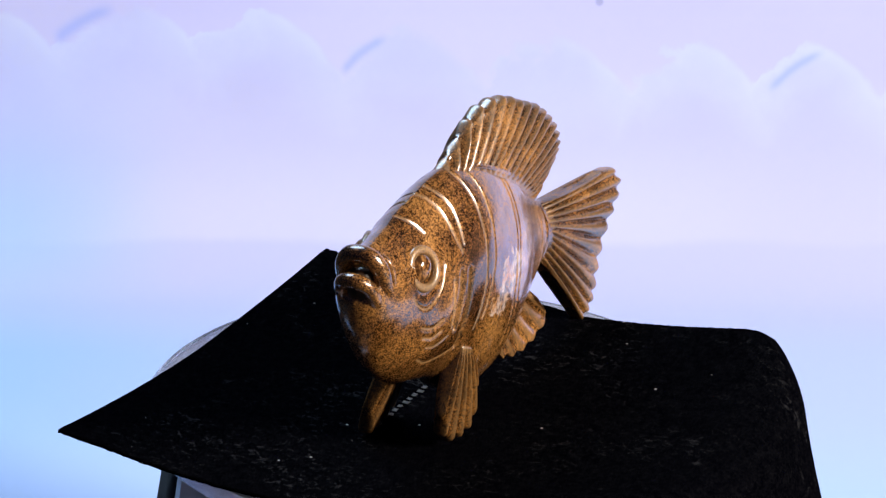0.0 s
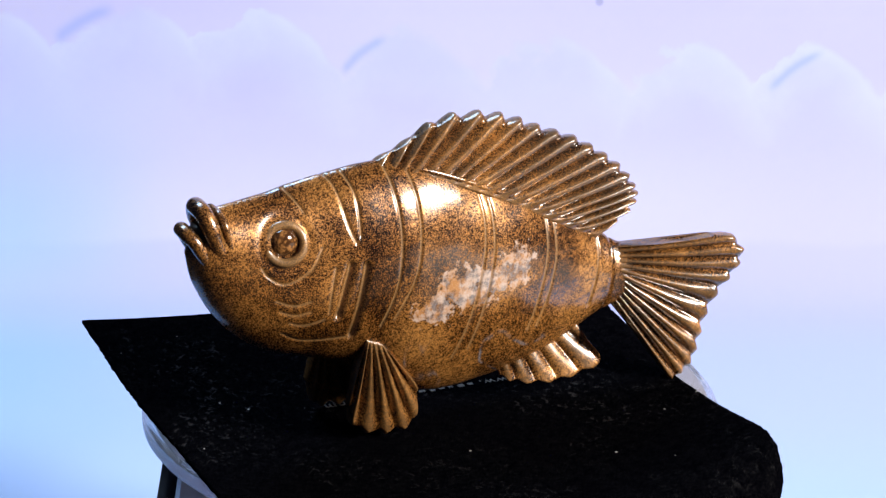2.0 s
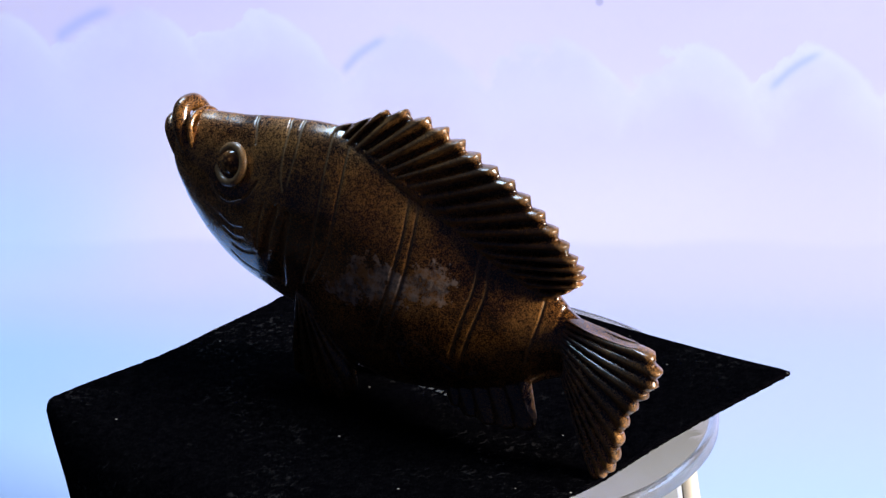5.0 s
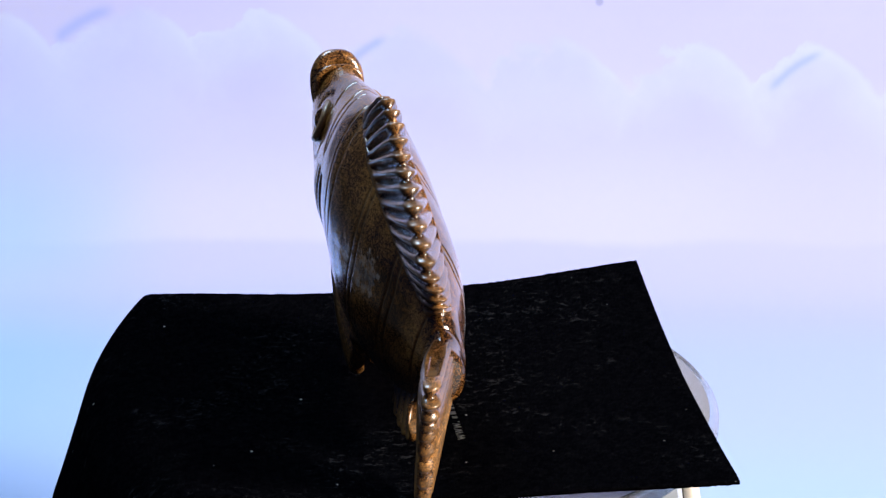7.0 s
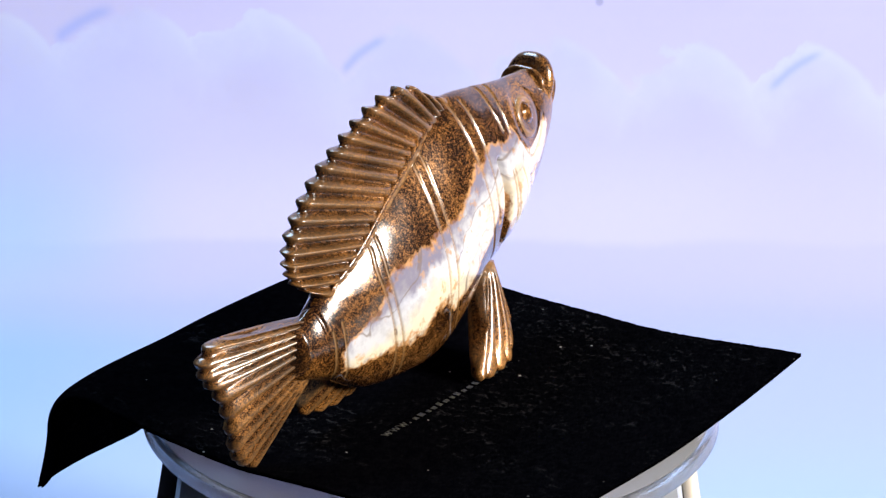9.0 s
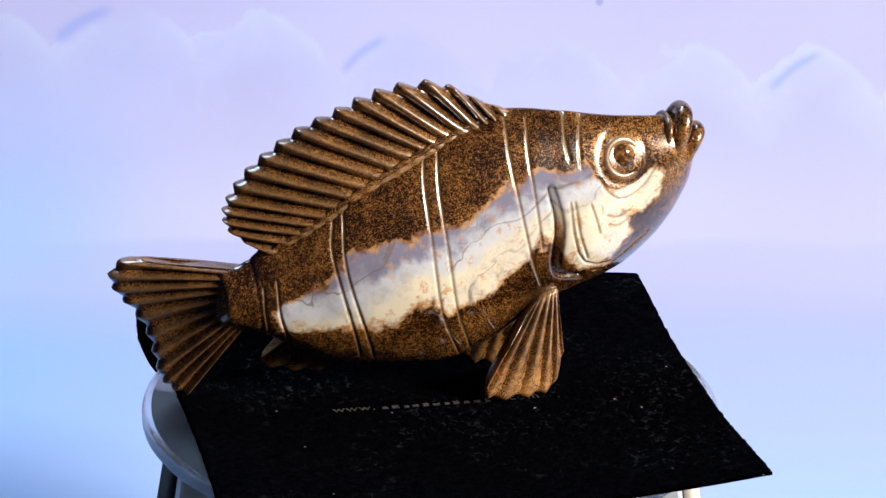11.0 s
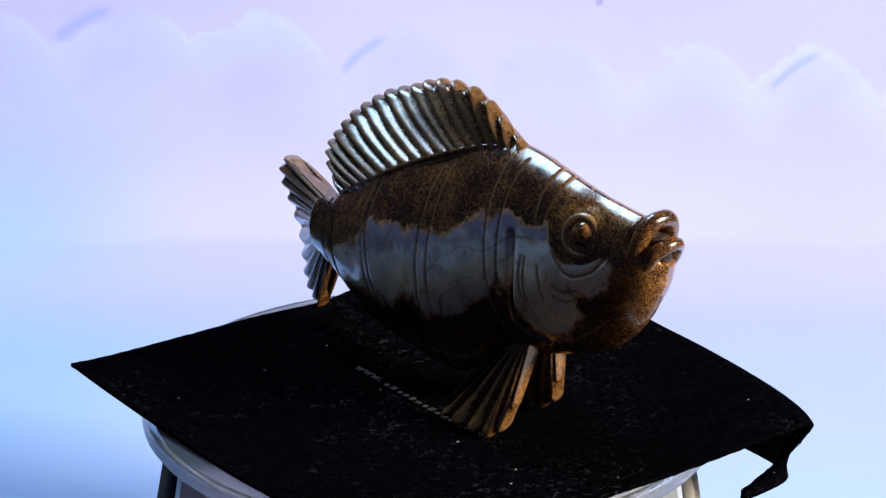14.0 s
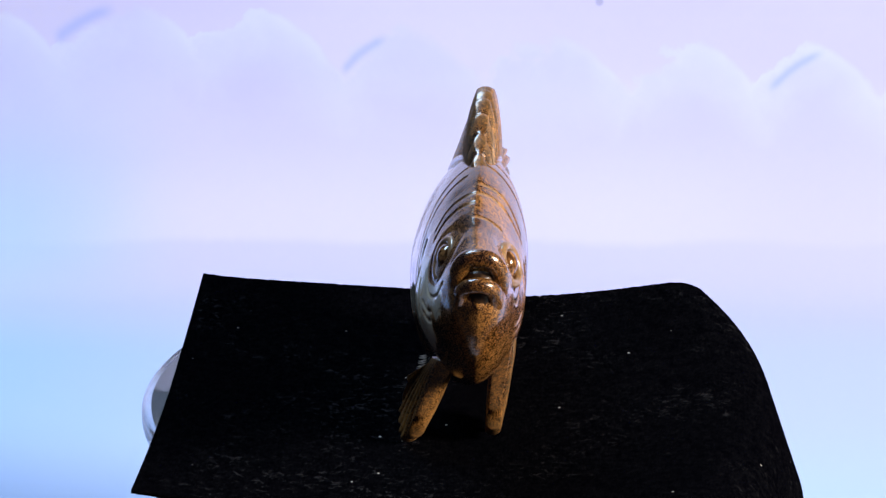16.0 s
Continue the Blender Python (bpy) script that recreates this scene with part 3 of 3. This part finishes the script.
def torus(name, root, centre, big, small, tilt, material, label=""):
    a = np.linspace(0, 2 * np.pi, 72, endpoint=False)[:, None]
    b = np.linspace(0, 2 * np.pi, 18, endpoint=False)[None, :]
    r = big + small * np.cos(b)
    local = np.stack([r * np.cos(a), small * 0.9 * np.sin(b) + 0 * a, r * np.sin(a)], -1)
    rot = np.array(Euler((radians(tilt[0]), 0, radians(tilt[1]))).to_matrix())
    pts = local @ rot.T + np.array(centre)
    pts = np.concatenate([pts, pts[:1]], axis=0)
    return grid_mesh(name, pts * MM + SHIFT, material, root, label, wrap=True, attrs={"copper_and_lit_ribs": np.full(pts.shape[:2], 0.85)})


def carved_fish():
    root = new("fish_carving")
    tagged(root, "polished brown boulder opal stone carving of a fish on black cloth", "figurine")
    fish_body(root)
    foot = [(26, 65.6), (22, 65.2), (18, 64.6), (13, 63.8), (8, 61.7), (4, 60), (-2, 57), (-8, 54), (-13.5, 50.8), (-19, 47.6), (-24, 44.6), (-29.5, 41.3), (-36, 37)]
    fan("dorsal_fin", root,
        foot,
        [(27.0, 66.8), (17.5, 70.8), (8.3, 75.6), (-2.0, 75.8), (-10.5, 73.4), (-18, 70), (-26, 66.6), (-33, 62.0), (-39, 57), (-43, 51.8), (-44.6, 47.8), (-43, 43.8), (-37, 39.6)],
        17, [1.4, 3.6, 4.9, 5.5, 5.5, 4.7, 2.4], [0.7, 1.1, 1.4, 1.5, 1.5, 1.5, 1.4, 1.2],
        ridge_line(foot), [-3.6, -3.2, -2.7, -2.3, -2.5, -3.4, -5.6, -7.4],
        ridge=2.4, tooth=2.3, label="ribbed dorsal fin with toothed edge", first=0.09, spiky=((0, 0.09, 0.17, 0.3, 0.5, 1), (0.0, 0.3, 1.4, 1.3, 0.9, 0.6)))
    fan("tail_fin", root,
        [(-37.5, 35.4), (-39.5, 32.6), (-40, 29), (-39.5, 25.4), (-37.5, 22.6)],
        [(-56, 35.6), (-66.5, 36.6), (-70.6, 32.4), (-68.8, 27.6), (-65, 23), (-61.8, 17), (-60.2, 11), (-58.8, 5.6), (-56, 2.4), (-52.6, 1.4), (-47.4, 12.0)],
        11, [1.0, 3.6, 4.4, 3.4, 1.0], [1.5, 1.7, 1.6, 1.5, 1.5, 1.5, 1.5],
        [-8.2, -7.8, -7.6, -7.8, -8.0], [-2.0, 0.8, 1.2, 0.7, 0.2, 0.0, -0.4, -3.0],
        ridge=1.7, tooth=1.6, label="fanned tail fin with carved rays", first=0.12, bow=0.4)
    fan("anal_fin", root,
        [(-8, 12.6), (-14, 14.5), (-22, 17), (-29.5, 19.5)],
        [(-9.0, 8.0), (-12.5, 6.4), (-18, 5.2), (-24, 5.0), (-30, 6.0), (-35.2, 8.2), (-31.0, 14.5)],
        6, [2.2, 2.6, 2.4, 1.8], [1.0, 1.1, 1.0, 0.9], [-5.2, -6.2, -7.2, -7.6], [-3.4, -2.6, -2.2, -2.0, -2.2],
        ridge=1.2, tooth=1.3, label="ribbed anal fin", first=0.10)
    fan("pectoral_fin", root,
        [(29.5, 27.5), (28.2, 27.0), (26.0, 26.0), (24.0, 24.0)],
        [(32.6, 10.5), (31.0, 4.2), (25.5, 1.6), (20.5, 1.2), (16.0, 2.6), (14.8, 10.0), (18.0, 17.5)],
        6, [2.2, 2.4, 2.4, 2.0], [1.4, 1.5, 1.5, 1.4], [3.4, 3.6, 3.8, 3.8], [1.4, 1.0, 1.0, 1.4, 2.2],
        ridge=1.6, tooth=1.6, label="fanned pectoral fin standing on the cloth", first=0.12)
    fan("pectoral_fin", root,
        [(35.5, 24.0), (33.8, 24.0), (31.0, 23.0), (28.5, 21.0)],
        [(36.0, 10.0), (33.0, 2.6), (29.0, 1.0), (23.5, 0.8), (17.5, 1.2), (15.5, 3.6), (22.0, 14.0)],
        6, [2.2, 2.6, 2.6, 2.0], [1.4, 1.5, 1.5, 1.4], [-9.5, -10.0, -10.5, -11.0], [-15.5, -18.6, -19.6, -19.8, -18.0],
        ridge=1.6, tooth=1.6, label="fanned pectoral fin splayed out on the cloth", first=0.12)
    hem = ((19.5, 67.0), (11, 64.6), (0.4, 60.0), (-12.7, 53.2), (-23.2, 46.6), (-34.5, 40.0))
    for side in (1, -1):
        wide = (2.0, 3.8, 4.7, 4.7, 4.1, 2.7)
        tube("fin_base_cord", [(x, c + side * w, z) for (x, z), c, w in zip(hem, ridge_line(hem), wide)], [0.5, 0.7, 0.75, 0.75, 0.7, 0.5], FINSTONE, root, 80, 14, "smooth raised cord along the foot of the fin")
    for side, ex, ey, ez in ((1, 49.6, 4.5, 54.4), (-1, 50.8, -10.2, 56.0)):
        eye = ball("eye", root, (ex, ey - side * 0.7, ez), (3.5, 2.5, 3.5), EYESTONE, "round dark polished eye")
        torus("eye_ring", root, (ex, ey + side * 0.05, ez), 4.35, 1.05, (side * 20, side * -14), FINSTONE, "raised coppery ring round the eye")
    tube("upper_lip", [(62.8, 1.8, 49.0), (64.6, 2.5, 54), (66.6, 2.3, 59.6), (67.7, 0.5, 62.9), (68.0, -2.2, 63.6), (67.7, -4.9, 62.9), (66.6, -6.7, 59.6), (64.6, -6.9, 54), (62.8, -6.2, 49.0)],
         [0.8, 1.7, 2.1, 2.1, 2.1, 2.1, 2.1, 1.7, 0.8], FINSTONE, root, 90, 24, "thick rounded upper lip")
    tube("lip_fold", [(61.4, 2.7, 51), (62.3, 3.3, 55), (63.4, 3.0, 60), (63.9, 0.7, 62.2), (64.0, -2.2, 62.5), (63.9, -5.1, 62.2), (63.4, -7.4, 60), (62.3, -7.7, 55), (61.4, -7.1, 51)],
         [0.4, 0.7, 0.8, 0.8, 0.8, 0.8, 0.8, 0.7, 0.4], FINSTONE, root, 90, 16, "narrow fold behind the lip")
    tube("lower_lip", [(64.8, 1.1, 47.5), (67.6, 1.6, 52.2), (70.0, 1.3, 56.4), (71.4, -0.2, 58.2), (71.8, -2.2, 58.7), (71.4, -4.2, 58.2), (70.0, -5.7, 56.4), (67.6, -6.0, 52.2), (64.8, -5.5, 47.5)],
         [0.9, 1.6, 1.7, 1.75, 1.75, 1.75, 1.7, 1.6, 0.9], FINSTONE, root, 90, 24, "protruding lower lip")
    # solid plug, with the cavity's shade put into its near-black colour
    tube("mouth", [(66.5, -2.0, 50), (67.6, -2.0, 55), (66.9, -2.0, 60)], [3.0, 3.3, 2.8], MOUTH_SHADE, root, 30, 24, "dark plug standing for the shaded open mouth")
    return root


FISH = carved_fish()

# ---- turning ----


def motions():
    times = [i * 0.5 for i in range(33)]
    for thing in (FISH, CLOTH, PLATTER):
        walk(thing, [(t, pose(0, 0, 0, 0, 0, heading(t))) for t in times])


motions()
